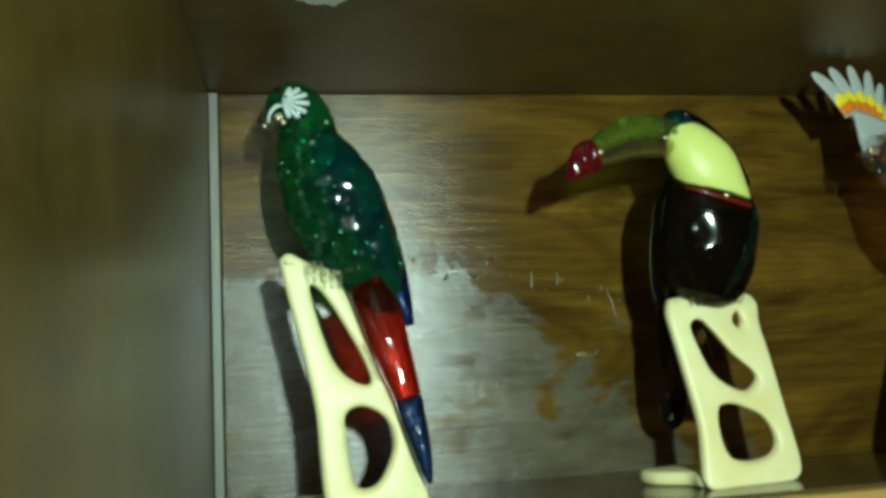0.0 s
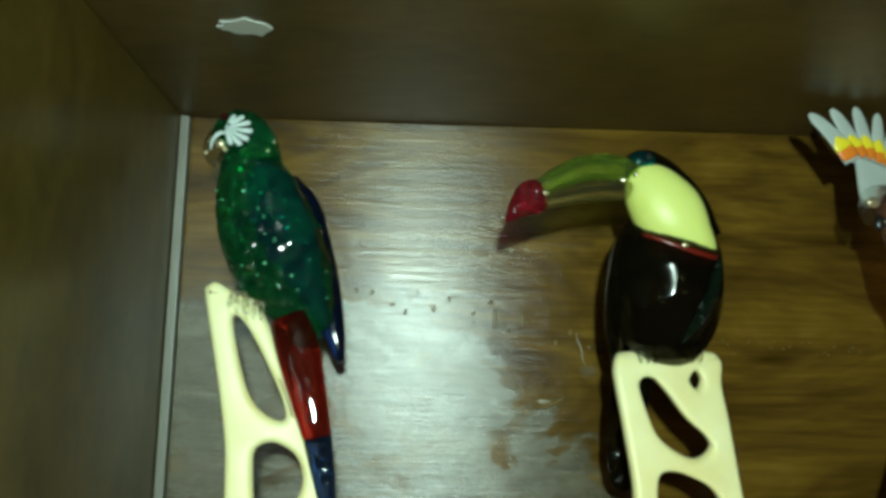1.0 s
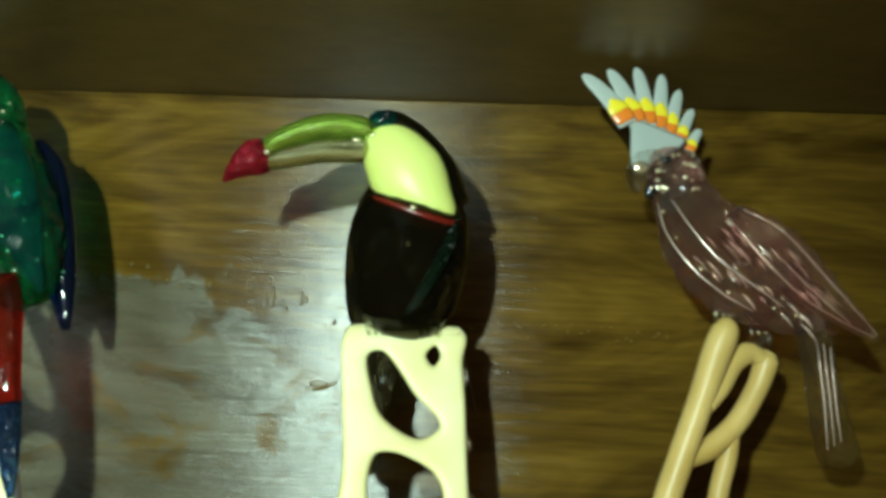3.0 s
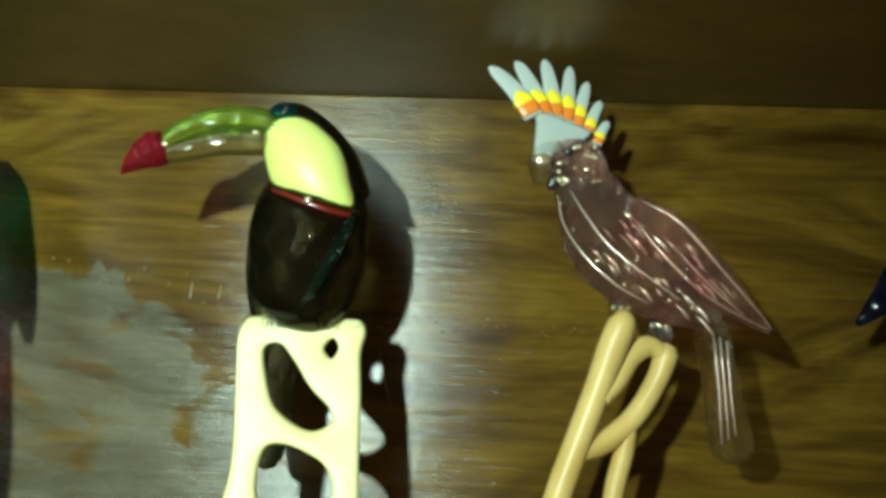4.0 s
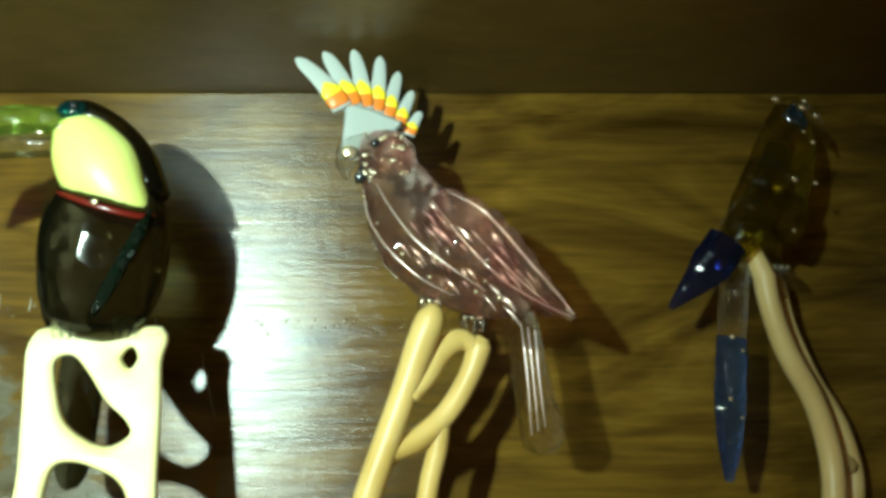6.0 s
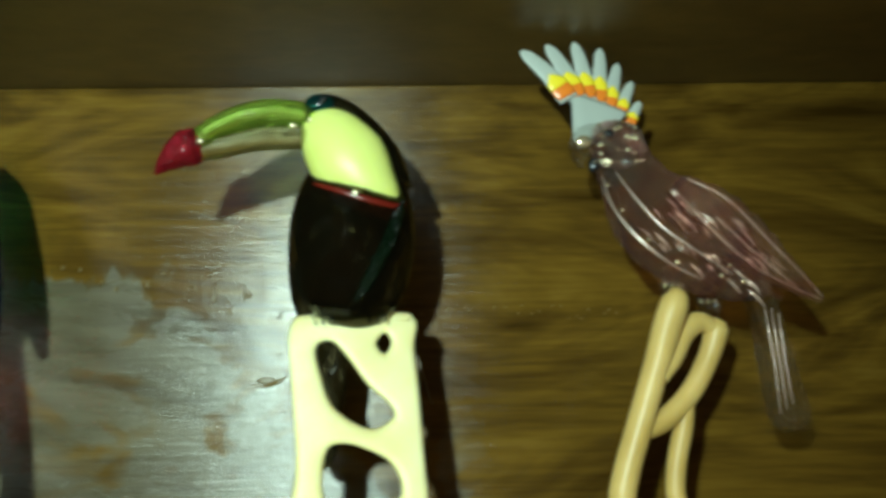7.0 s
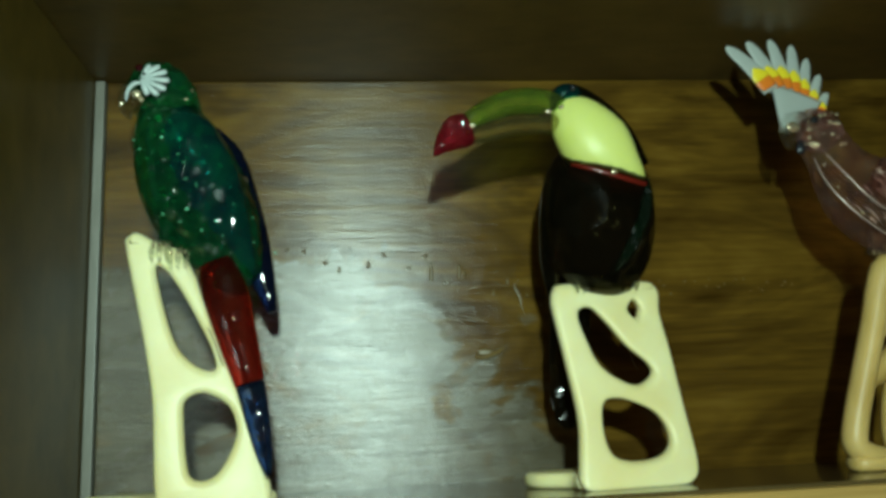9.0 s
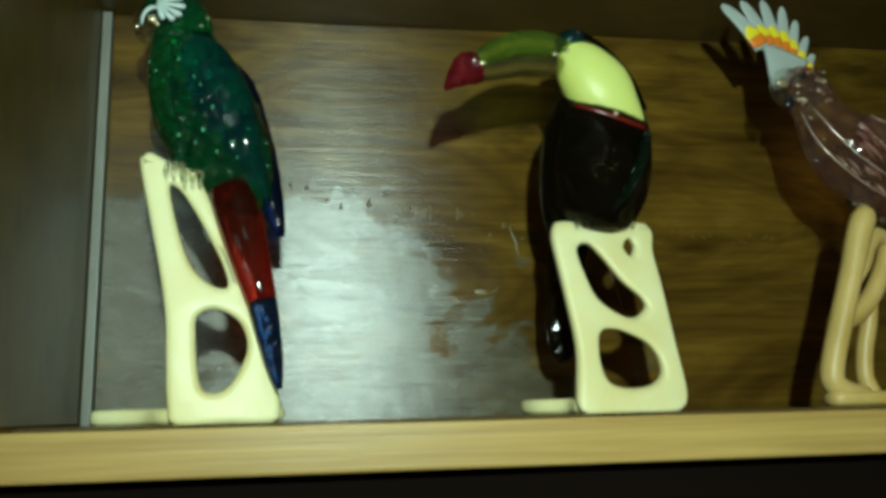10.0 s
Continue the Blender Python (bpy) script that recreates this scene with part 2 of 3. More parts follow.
def loft(bm, rows, slot=0, seg=14, steps=3, wobble=0.0, smooth=False, groove=0):
    """A solid round a spine. Rows in millimetres: x, y, z, half width across the spine in the xz plane, half depth along y."""
    st = spline(rows, steps)
    rings = []
    for i, s in enumerate(st):
        p, q = st[max(i - 1, 0)], st[min(i + 1, len(st) - 1)]
        tan = Vector((q[0] - p[0], q[1] - p[1], q[2] - p[2])).normalized()
        across = tan.cross(Vector((0, 1, 0)))
        across = across.normalized() if across.length > 1e-4 else Vector((1, 0, 0))
        deep = across.cross(tan).normalized()
        ring = []
        for j in range(seg):
            a = 2 * math.pi * (j + 0.5 * (i % 2) * (wobble > 0)) / seg
            k = 1 + wobble * (random.random() - 0.5) + (0.05 * math.cos(groove * a) if groove else 0)
            ring.append(bm.verts.new((Vector(s[:3]) + across * max(s[3], 0.15) * k * math.cos(a) + deep * max(s[4], 0.15) * k * math.sin(a)) / 1000))
        rings.append(ring)
    faces = []
    for r, q in zip(rings, rings[1:]):
        for j in range(seg):
            if wobble > 0:
                faces.append(bm.faces.new((r[j], r[(j + 1) % seg], q[j])))
                faces.append(bm.faces.new((r[(j + 1) % seg], q[(j + 1) % seg], q[j])))
            else:
                faces.append(bm.faces.new((r[j], r[(j + 1) % seg], q[(j + 1) % seg], q[j])))
    faces += [bm.faces.new(rings[0][::-1]), bm.faces.new(rings[-1])]
    for f in faces:
        f.material_index, f.smooth = slot, smooth
    bmesh.ops.recalc_face_normals(bm, faces=faces)
    return faces


def blob(bm, x, y, z, r, slot=0, squash=(1, 1, 1), level=2, smooth=True, jitter=0.0):
    made = bmesh.ops.create_icosphere(bm, subdivisions=level, radius=r / 1000)["verts"]
    for v in made:
        v.co *= 1 + jitter * (random.random() - 0.5)
        v.co = Vector((v.co.x * squash[0] + x / 1000, v.co.y * squash[1] + y / 1000, v.co.z * squash[2] + z / 1000))
    for f in {f for v in made for f in v.link_faces}:
        f.material_index, f.smooth = slot, smooth


def closed(points, steps=5):
    n = len(points)
    out = []
    for i in range(n):
        a, b, c, d = (Vector(points[(i + k) % n]) for k in (-1, 0, 1, 2))
        for s in range(steps):
            u = s / steps
            out.append(0.5 * (2 * b + (c - a) * u + (2 * a - 5 * b + 4 * c - d) * u * u + (3 * b - a - 3 * c + d) * u ** 3))
    return out


def pierced(outline, holes, thick, bevel, place):
    """A bmesh of a pierced plate with rounded edges; outlines in millimetres, laid into the world by place(u, w, n)."""
    cu = bpy.data.curves.new("outline", "CURVE")
    cu.dimensions, cu.fill_mode = "2D", "BOTH"
    cu.extrude, cu.bevel_depth, cu.bevel_resolution, cu.offset = thick / 2 - bevel, bevel, 3, -bevel
    for pts in (outline, *holes):
        pts = closed(pts)
        s = cu.splines.new("POLY")
        s.points.add(len(pts) - 1)
        for p, q in zip(s.points, pts):
            p.co = (q[0], q[1], 0, 1)
        s.use_cyclic_u = True
    ob = bpy.data.objects.new("outline", cu)
    scene.collection.objects.link(ob)
    deps = bpy.context.evaluated_depsgraph_get()
    me = bpy.data.meshes.new_from_object(ob.evaluated_get(deps))
    bm = bmesh.new()
    bm.from_mesh(me)
    bpy.data.objects.remove(ob)
    bpy.data.meshes.remove(me)
    bpy.data.curves.remove(cu)
    bmesh.ops.remove_doubles(bm, verts=bm.verts, dist=0.02)
    for v in bm.verts:
        v.co = Vector(place(*v.co)) / 1000
    bmesh.ops.recalc_face_normals(bm, faces=bm.faces)
    for f in bm.faces:
        f.smooth = True
    return bm


def macaw_seat(x, y, z):
    return (x - 7.5 - 0.028 * min(z, 160), y + 11, z * 1.07 - 0.07 * max(z - 130, 0))


def toucan_seat(x, y, z):
    return (x + 8.5 + 0.05 * (x - 197), y + 7, z * 1.07)


def cockatoo_seat(x, y, z):
    return (x + 7 + 0.10 * (x - 266), 0.65 * y + 10, z * 1.02 + 11)


def parrot_seat(x, y, z):
    return (x + 12 - 0.40 * max(z - 115, 0), y + 28, z * 1.185 if z < 97 else 115 + 0.97 * (z - 97))


def seat(bm, where):
    """Bring a figure drawn in its own sheet of millimetres to its perch."""
    for v in bm.verts:
        v.co = Vector(where(*(v.co * 1000))) / 1000


def empty(name, x, y, z):
    ob = new(name)
    ob.empty_display_size = 0.02
    ob.location = (x, y, z)
    return ob


def settle(ob, parent):
    """Keep a world-built part where it is under a parent that stands elsewhere."""
    ob.parent = parent
    ob.matrix_parent_inverse = Matrix.Translation(-parent.location)
    return ob


# ---- the display recess ----
TOP, FLOOR, BACK = 0.2565, -0.003, 0.078
board = structure("wall_back", slab(-0.108, 0.645, BACK, 0.092, -0.02, TOP, 0.0008), M_BOARD, "varnished brown back board with a ragged greyish worn area", "back panel")
structure("trim", slab(-0.1142, -0.1086, 0.0735, 0.092, FLOOR, TOP - 0.001, 0.0006), M_STRIP, "narrow bare grey edge strip beside the back board", "trim")
structure("wall_left", slab(-0.137, -0.1148, -0.32, 0.092, FLOOR, TOP), M_SIDE, "dark stained side panel of the display recess", "side panel")
structure("wall_right", slab(0.6455, 0.67, -0.32, 0.092, FLOOR, TOP), M_SIDE, "dark stained far side panel of the display recess", "side panel")
structure("ceiling", slab(-0.135, 0.67, -0.32, 0.092, TOP + 0.0005, TOP + 0.022), M_DARK, "dark glossy stained wooden top of the recess", "ceiling")
structure("floor", slab(-0.112, 0.645, -0.048, BACK - 0.001, -0.022, FLOOR, 0.0008), M_SHELF, "glossy varnished brown shelf under the figurines", "shelf")
# panel carries the darkness below the shelf in its colour
structure("wall_front_lower", slab(-0.137, 0.67, -0.040, -0.024, -0.9, -0.0265, 0.001), M_UNDERSHADE, "cabinet front below the shelf, coloured near-black as painted shade", "cabinet front")
structure("shelf_edge", slab(-0.137, 0.645, -0.058, -0.0485, -0.0262, -0.0046, 0.0016), M_PINE, "pale straight-grained pine lipping on the shelf edge", "trim")

# the dark room round the cabinet
structure("floor_room", slab(-1.3, 1.8, -3.2, 0.45, -1.0, -0.9, 0), M_ROOM, "dim brown room floor", "floor")
structure("wall_room", slab(-1.3, 1.8, 0.4, 0.45, -0.9, 1.9, 0), M_ROOM, "dim brown room wall behind the cabinet", "wall")
structure("wall_room_left", slab(-1.35, -1.3, -3.2, 0.45, -0.9, 1.9, 0), M_ROOM, "dim brown room side wall", "wall")
structure("wall_room_right", slab(1.8, 1.85, -3.2, 0.45, -0.9, 1.9, 0), M_ROOM, "dim brown room side wall", "wall")
structure("wall_room_front", slab(-1.35, 1.85, -3.25, -3.2, -0.9, 1.9, 0), M_ROOM, "dim brown room wall across from the cabinet", "wall")
structure("ceiling_room", slab(-1.35, 1.85, -3.25, 0.45, 1.9, 1.95, 0), M_ROOM, "dim brown room ceiling", "ceiling")


# ---- stands ----
def pierced_stand(name, outline, holes, place, foot, sole, material, label):
    """A bent resin stand: pierced upright plate and a flat foot."""
    base = place(sum(p[0] for p in outline) / len(outline), -3, 0)
    st = empty(name, base[0] / 1000, base[1] / 1000, FLOOR)
    settle(part("plate", pierced(outline, holes, 8.0, 3.2, place), material, None), st)
    settle(part("foot", pierced(foot, [], 8.0, 3.2, sole), material, None), st)
    return tagged(st, label, "stand", "figurine stands")


def toucan_plane(u, w, n):
    return toucan_seat(u + 0.15 * n, -2 + 0.16 * (u - 175) + 0.24 * (w - 96) - n, w - 0.22 * n)


def parrot_plane(u, w, n):
    return macaw_seat(u + 0.1 * n, -18 + 0.1 * (u + 50) + 0.1 * (w - 120) - n, w - 0.1 * n)


pierced_stand(
    "figurine_stand",
    [(145, 89), (146.5, 94), (151, 97.5), (172, 98), (198, 99), (203.5, 97), (205.5, 92), (204, 82), (206, 63), (208, 35), (210, 8), (206, -1), (196, -3), (170, -3), (153, -3), (148, 1), (149, 11), (151, 30), (148, 59), (145, 83)],
    [[(190, 89), (193, 84), (190, 79), (186, 84)], [(158, 82), (165, 85), (173, 77), (182, 65), (192, 56), (194, 50), (186, 45), (176, 48), (166, 56), (161, 68)], [(165, 37), (173, 39), (183, 36), (192, 31), (197, 23), (197, 15), (190, 10), (176, 9), (166, 13), (163, 24)]],
    toucan_plane,
    [(150, -27), (175, -26), (205, -20), (206, -8), (180, 16), (150, 22), (130, 14), (132, -2), (146, -14)], lambda u, w, n: (toucan_seat(u, w, n)[0], w + 7, n + 1.0), M_CREAM,
    "cream resin stand with organic cut-out holes under a toucan figurine")
pierced_stand(
    "figurine_stand",
    [(-60, 121), (-59, 126), (-54, 128), (-43, 122), (-34, 119), (-26, 107), (-17, 84), (-11, 68), (-5, 54), (2, 33), (8, 15), (10, 3), (6, -3), (-16, -3), (-40, -3), (-44, 7), (-45, 28), (-46, 49), (-50, 73), (-54, 92)],
    [[(-45, 109), (-41, 110), (-34, 101), (-26, 87), (-18, 71), (-16, 61), (-24, 62), (-33, 70), (-39, 84)], [(-30, 47), (-21, 50), (-10, 44), (-6, 33), (-9, 23), (-16, 13), (-24, 11), (-29, 16), (-31, 37)]],
    parrot_plane,
    [(-44, -26), (-16, -24), (8, -22), (9, -8), (-20, 14), (-52, 18), (-84, 12), (-84, -3), (-60, -12)], lambda u, w, n: (u - 7.5, w + 11, n + 1.0), M_CREAM,
    "tall cream resin stand with organic holes under a green macaw figurine")
def limb(name, rows, material, stand, where=None):
    """One rounded resin limb of a stand."""
    bm = bmesh.new()
    loft(bm, rows, 0, 14, 5, 0, True)
    if where:
        seat(bm, where)
    settle(part(name, bm, material, None), stand)


def honey_stand():
    st = empty("figurine_stand", 0.33, 0.0, FLOOR)
    limb("front_strut", [(345, -3, 114, 3, 3), (344, -4, 108, 7, 7), (339, -4, 95, 7.4, 7), (332, -4, 75, 6.6, 7), (322, -4, 47, 6.6, 7), (314, -4, 24, 6.6, 7), (312, -4, 11, 6.8, 7), (320, -3, 5, 6.5, 7), (334, 0, 3, 5, 6)], M_AMBER, st)
    limb("rear_strut", [(370, 6, 99, 3, 3), (368, 7, 95, 6, 6), (363, 8, 81, 5.6, 6), (352, 7, 63, 5.6, 6), (337, 3, 50, 5.6, 6), (323, -2, 44, 5, 6)], M_AMBER, st)
    limb("cross_piece", [(367, 7, 94, 4, 5), (358, 5, 98, 5.5, 5), (349, 2, 92, 5.5, 5), (342, -1, 80, 5, 5), (334, -4, 70, 4, 5)], M_AMBER, st)
    limb("lower_strut", [(349, 6, 60, 4.5, 5), (347, 7, 46, 5, 5), (343, 8, 30, 5, 5), (341, 8, 14, 5, 5), (344, 8, 4, 5.5, 6)], M_AMBER, st)
    bm = pierced([(309, -10), (332, -12), (370, -12), (398, -6), (408, 4), (400, 14), (368, 18), (336, 18), (312, 8)], [], 8.0, 3.2, lambda u, w, n: (u, w, n + 1.0))
    settle(part("foot", bm, M_AMBER, None), st)
    return tagged(st, "honey-coloured bent resin stand with branching limbs under a pink cockatoo", "stand", "figurine stands")


honey_stand()


def far_stand():
    def lean(x, y, z):
        px, py, pz = parrot_seat(x, y, z)
        return (px - 10 * (1 - min(z / 134, 1)), py, pz)

    st = empty("figurine_stand", 0.54, 0.04, FLOOR)
    bm = bmesh.new()
    loft(bm, [(505, -4, 134, 3, 3), (507, -4, 128, 6, 6), (512, -3, 100, 5.5, 6), (522, 0, 78, 5.5, 6), (537, 3, 56, 5.5, 6), (546, 6, 32, 6, 6), (545, 4, 12, 6, 6), (536, 2, 4, 6, 6), (520, 2, 2, 5, 6)], 0, 12, 4, 0, True)
    seat(bm, lean)
    settle(part("front_strut", bm, M_TAN, None), st)
    bm = bmesh.new()
    loft(bm, [(520, 18, 122, 3, 3), (524, 18, 114, 5, 5), (531, 20, 92, 4.5, 5), (544, 22, 68, 4.5, 5), (560, 25, 46, 5, 5), (568, 27, 22, 5.5, 5), (563, 24, 6, 5, 5), (550, 20, 2, 5, 5)], 0, 12, 4, 0, True)
    seat(bm, lean)
    settle(part("rear_strut", bm, M_TAN, None), st)
    bm = bmesh.new()
    loft(bm, [(514, 2, 118, 4, 4), (520, 10, 112, 4.5, 4), (527, 18, 106, 4, 4)], 0, 10, 3, 0, True)
    seat(bm, lean)
    settle(part("cross_piece", bm, M_TAN, None), st)
    bm = bmesh.new()
    loft(bm, [(545, 8, 34, 4, 4), (556, 18, 32, 4, 4), (566, 25, 28, 4, 4)], 0, 10, 3, 0, True)
    seat(bm, lean)
    settle(part("cross_piece", bm, M_TAN, None), st)
    bm = pierced([(470, -4), (500, -6), (540, -5), (550, 4), (566, 22), (560, 34), (520, 34), (482, 26), (468, 10)], [], 8.0, 3.2, lambda u, w, n: (u + 3, w + 28, n + 1.0))
    settle(part("foot", bm, M_TAN, None), st)
    return tagged(st, "slender tan resin stand bent to a flat foot", "stand", "figurine stands")


far_stand()


# ---- dried varnish drips along the worn rim ----
random.seed(7)
for k in range(22):
    x = -0.005 + 0.0085 * k + random.uniform(-0.003, 0.003)
    z = 0.139 - 0.26 * max(x - 0.06, 0) + random.uniform(-0.008, 0.008)
    bm = bmesh.new()
    h = random.uniform(1.2, 4.5)
    loft(bm, [(0, 0, 0, 0.5, 0.4), (0.2, 0, -h * 0.4, 0.9, 0.5), (0, 0, -h * 0.85, 1.3, 0.8), (0, 0, -h, 0.6, 0.4)], 0, 8, 2, 0, True)
    drip = part("varnish_drip", bm, (M_CLEAR, M_DARK, M_DARK)[k % 3], board)
    drip.location = (x, BACK - 0.0002, z)


for k in range(26):
    x, z = 0.205 + 0.0052 * k + random.uniform(-0.003, 0.003), 0.113 + random.uniform(-0.005, 0.004)
    bm = bmesh.new()
    blob(bm, 0, 0, 0, random.uniform(0.5, 1.0), 0, (1.3, 0.6, 1), 1)
    drop = part("varnish_droplet", bm, M_DROP, board)
    drop.location = (x, BACK, z)


# scratches, a cracked ridge and a small knot in the board
M_SCRATCH = plain("scratched_varnish", (0.26, 0.23, 0.16), 0.3)
for x0, z0, x1, z1, w in ((0.147, 0.119, 0.152, 0.099, 0.35), (0.185, 0.118, 0.190, 0.086, 0.25), (0.212, 0.098, 0.222, 0.060, 0.25)):
    bm = bmesh.new()
    loft(bm, [(1000 * (x0 + (x1 - x0) * u) + random.uniform(-0.8, 0.8), 0, 1000 * (z0 + (z1 - z0) * u), w * (0.3 + math.sin(math.pi * u)), 0.25) for u in (0, 0.2, 0.4, 0.6, 0.8, 1)], 0, 6, 2, 0, True)
    mark = part("scratch", bm, M_SCRATCH, board)
    mark.location = (0, BACK, 0)
for x0, z0, ln in ((0.094, 0.133, 12), (0.112, 0.131, 9)):
    bm = bmesh.new()
    loft(bm, [(0, 0, 0, 0.4, 0.3), (0.3, 0, -ln * 0.4, 0.9, 0.45), (-0.2, 0, -ln * 0.85, 1.0, 0.6), (0, 0, -ln, 0.4, 0.3)], 0, 8, 3, 0, True)
    streak = part("varnish_drip", bm, M_DARK, board)
    streak.location = (x0, BACK - 0.0001, z0)
bm = bmesh.new()
blob(bm, 126, 0, 75, 3.2, 0, (1.8, 0.12, 0.7), 2)
knot = part("knot", bm, M_DARK, board)
knot.location = (0, BACK, 0)
bm = bmesh.new()
loft(bm, [(118, 0, 73, 0.3, 0.3), (125, -0.3, 71.6, 0.9, 0.5), (134, -0.3, 75, 1.2, 0.6), (138, 0, 78, 0.3, 0.3)], 0, 8, 3, 0, True)
lip = part("knot_rim", bm, M_DROP, board)
lip.location = (0, BACK, 0)


# ---- ragged spot of light on the underside of the top, made as a pale thin patch ----
bm = bmesh.new()
ring = [bm.verts.new(((13 + 2 * math.sin(3.1 * k) + random.uniform(-2, 2)) / 1000 * math.cos(k * 0.349), (9 + 1.5 * math.cos(2.3 * k) + random.uniform(-1.5, 1.5)) / 1000 * math.sin(k * 0.349), 0)) for k in range(18)]
low = bm.faces.new(ring)
grown = bmesh.ops.extrude_face_region(bm, geom=[low])["geom"]
bmesh.ops.translate(bm, vec=(0, 0, 0.0004), verts=[v for v in grown if isinstance(v, bmesh.types.BMVert)])
bmesh.ops.recalc_face_normals(bm, faces=bm.faces)
light_spot = link_mesh("painted_light_patch", bm, plain("pale_painted_light", (0.82, 0.85, 0.82), 0.7))
light_spot.location = (-0.046, -0.066, TOP)
tagged(light_spot, "small ragged patch of light painted pale on the dark recess top", "patch")


# ---- glass birds, each one joined figure ----
def claws(bm, x, y, z, slot, spark):
    for k in range(3):
        dx = (k - 1) * 3.0
        loft(bm, [(x + dx, y + 6, z + 4, 1.2, 1.2), (x + dx, y + 1, z + 5, 1.9, 1.9), (x + dx * 1.3, y - 5, z + 3, 1.8, 1.8), (x + dx * 1.3, y - 8, z - 2, 1.4, 1.4), (x + dx * 1.2, y - 7.5, z - 5, 0.6, 0.6)], slot, 8, 2, 0, True)
    # beads imitating the sparkle on the claws
    for k in range(3):
        blob(bm, x + 3.4 * (k - 1), y - 6.5, z + 3.0, 1.0, spark, (0.6 + 0.3 * k, 0.6, 1.5 - 0.3 * k), level=2)


def macaw():
    bm = bmesh.new()
    mats = [M_GREEN, M_TEAL, M_CLEAR, M_WHITE, M_RED, M_NIGHT, M_DEEP, M_RUBY, M_INK, M_SPARK, M_DUSK, M_GLEAM, M_SHELL]
    # body and shoulders
    loft(bm, [(-46, -2, 207, 11, 10), (-43, -4, 196, 17, 15), (-38, -5, 182, 23, 20), (-32, -5, 165, 27, 24), (-25, -5, 148, 28, 24), (-15, -6, 130, 24, 20), (-6, -8, 114, 16, 13), (0, -9, 104, 8, 7)], 0, 22, 3, 0.035, True)
    loft(bm, [(-35, -12, 194, 10, 8), (-30, -17, 178, 17, 11), (-23, -18.5, 158, 20, 12), (-13, -18.5, 138, 16, 9.5), (-3, -17, 120, 8, 5), (4, -16, 106, 2, 2)], 1, 18, 3, 0.03, True)
    # folded wings
    loft(bm, [(-24, 8, 190, 8, 6), (-14, 8, 174, 12, 8), (-7, 6, 152, 12, 8), (0, 4, 130, 10, 7), (6, 2, 108, 7, 5), (11, 0, 90, 2.5, 2)], 10, 14, 3, 0.02, True)
    # head
    loft(bm, [(-60, -2, 211, 5, 6), (-56, -2, 217, 10, 9), (-48, -2, 217, 13, 12), (-40, -2, 209, 13, 12), (-37, -3, 198, 13, 12)], 0, 14, 2, 0.03)
    blob(bm, -57, -9, 223, 2.6, 7, level=2)
    # hooked beak of clear glass
    loft(bm, [(-52, -5, 213, 6, 6), (-57, -6, 212, 8, 7), (-62, -6, 206, 7.5, 6), (-63.5, -6, 200, 4, 3.5), (-62, -6, 195, 1, 1)], 2, 14, 3, 0, True)
    blob(bm, -56, -6, 199, 4.2, 2)
    # pale crescent and beads paint highlights onto the clear beak
    loft(bm, [(-63, -12, 203, 0.5, 0.5), (-62, -13.2, 208, 1.0, 0.9), (-58.5, -14, 212, 1.3, 1.0), (-54.5, -14, 212.5, 0.6, 0.6)], 12, 8, 3, 0, True)
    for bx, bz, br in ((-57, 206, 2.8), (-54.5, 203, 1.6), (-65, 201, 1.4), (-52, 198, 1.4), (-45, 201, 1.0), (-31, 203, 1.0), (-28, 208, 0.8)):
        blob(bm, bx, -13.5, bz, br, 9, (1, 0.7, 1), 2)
    # white shell-shaped face with dark striping
    blob(bm, -47, -11.6, 213, 9.3, 8, (0.9, 0.32, 1.0), 2)
    for k in range(7):
        a = radians(52 - 21 * k)
        ln = (9, 12, 14, 15, 14.5, 13, 10)[k]
        loft(bm, [(-55 + ln * f * math.cos(a + 0.12 * f), -13.6 - 1.5 * math.sin(math.pi * f), 215 + ln * f * math.sin(a + 0.12 * f), w, 0.9) for f, w in ((0.05, 0.6), (0.35, 1.0), (0.7, 1.5), (0.93, 1.6), (1.0, 0.8))], 12, 8, 2, 0, True)
    blob(bm, -53, -15.6, 217, 1.0, 8, level=1)
    # green blobs imitate light sparkling on body and wing
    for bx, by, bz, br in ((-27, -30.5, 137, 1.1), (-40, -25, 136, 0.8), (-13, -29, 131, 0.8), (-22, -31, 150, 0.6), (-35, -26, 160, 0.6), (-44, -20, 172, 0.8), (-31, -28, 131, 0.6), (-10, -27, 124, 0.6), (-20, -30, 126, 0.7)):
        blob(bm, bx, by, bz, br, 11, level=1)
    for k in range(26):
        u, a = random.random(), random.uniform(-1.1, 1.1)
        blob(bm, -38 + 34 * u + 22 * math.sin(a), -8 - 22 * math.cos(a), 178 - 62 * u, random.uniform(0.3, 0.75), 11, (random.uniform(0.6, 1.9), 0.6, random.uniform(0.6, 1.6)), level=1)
    # shoulder highlights, likewise built as blobs
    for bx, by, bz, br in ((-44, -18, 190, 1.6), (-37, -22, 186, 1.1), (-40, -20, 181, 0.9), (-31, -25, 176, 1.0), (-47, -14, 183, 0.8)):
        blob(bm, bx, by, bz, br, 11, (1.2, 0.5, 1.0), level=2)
    # tail, red above and blue below
    loft(bm, [(-16, -24, 110, 10, 5), (-10, -28, 96, 11.5, 5.5), (-5, -31, 78, 10, 5), (0, -33, 60, 8, 4.5), (2, -33, 53, 7.2, 4)], 4, 14, 3, 0, True, groove=3)
    loft(bm, [(2, -33, 53, 7.2, 4), (5, -34, 38, 6, 3.6), (8, -35, 22, 4, 2.8), (10, -35, 12, 1.4, 1.2)], 5, 14, 3, 0, True, groove=3)
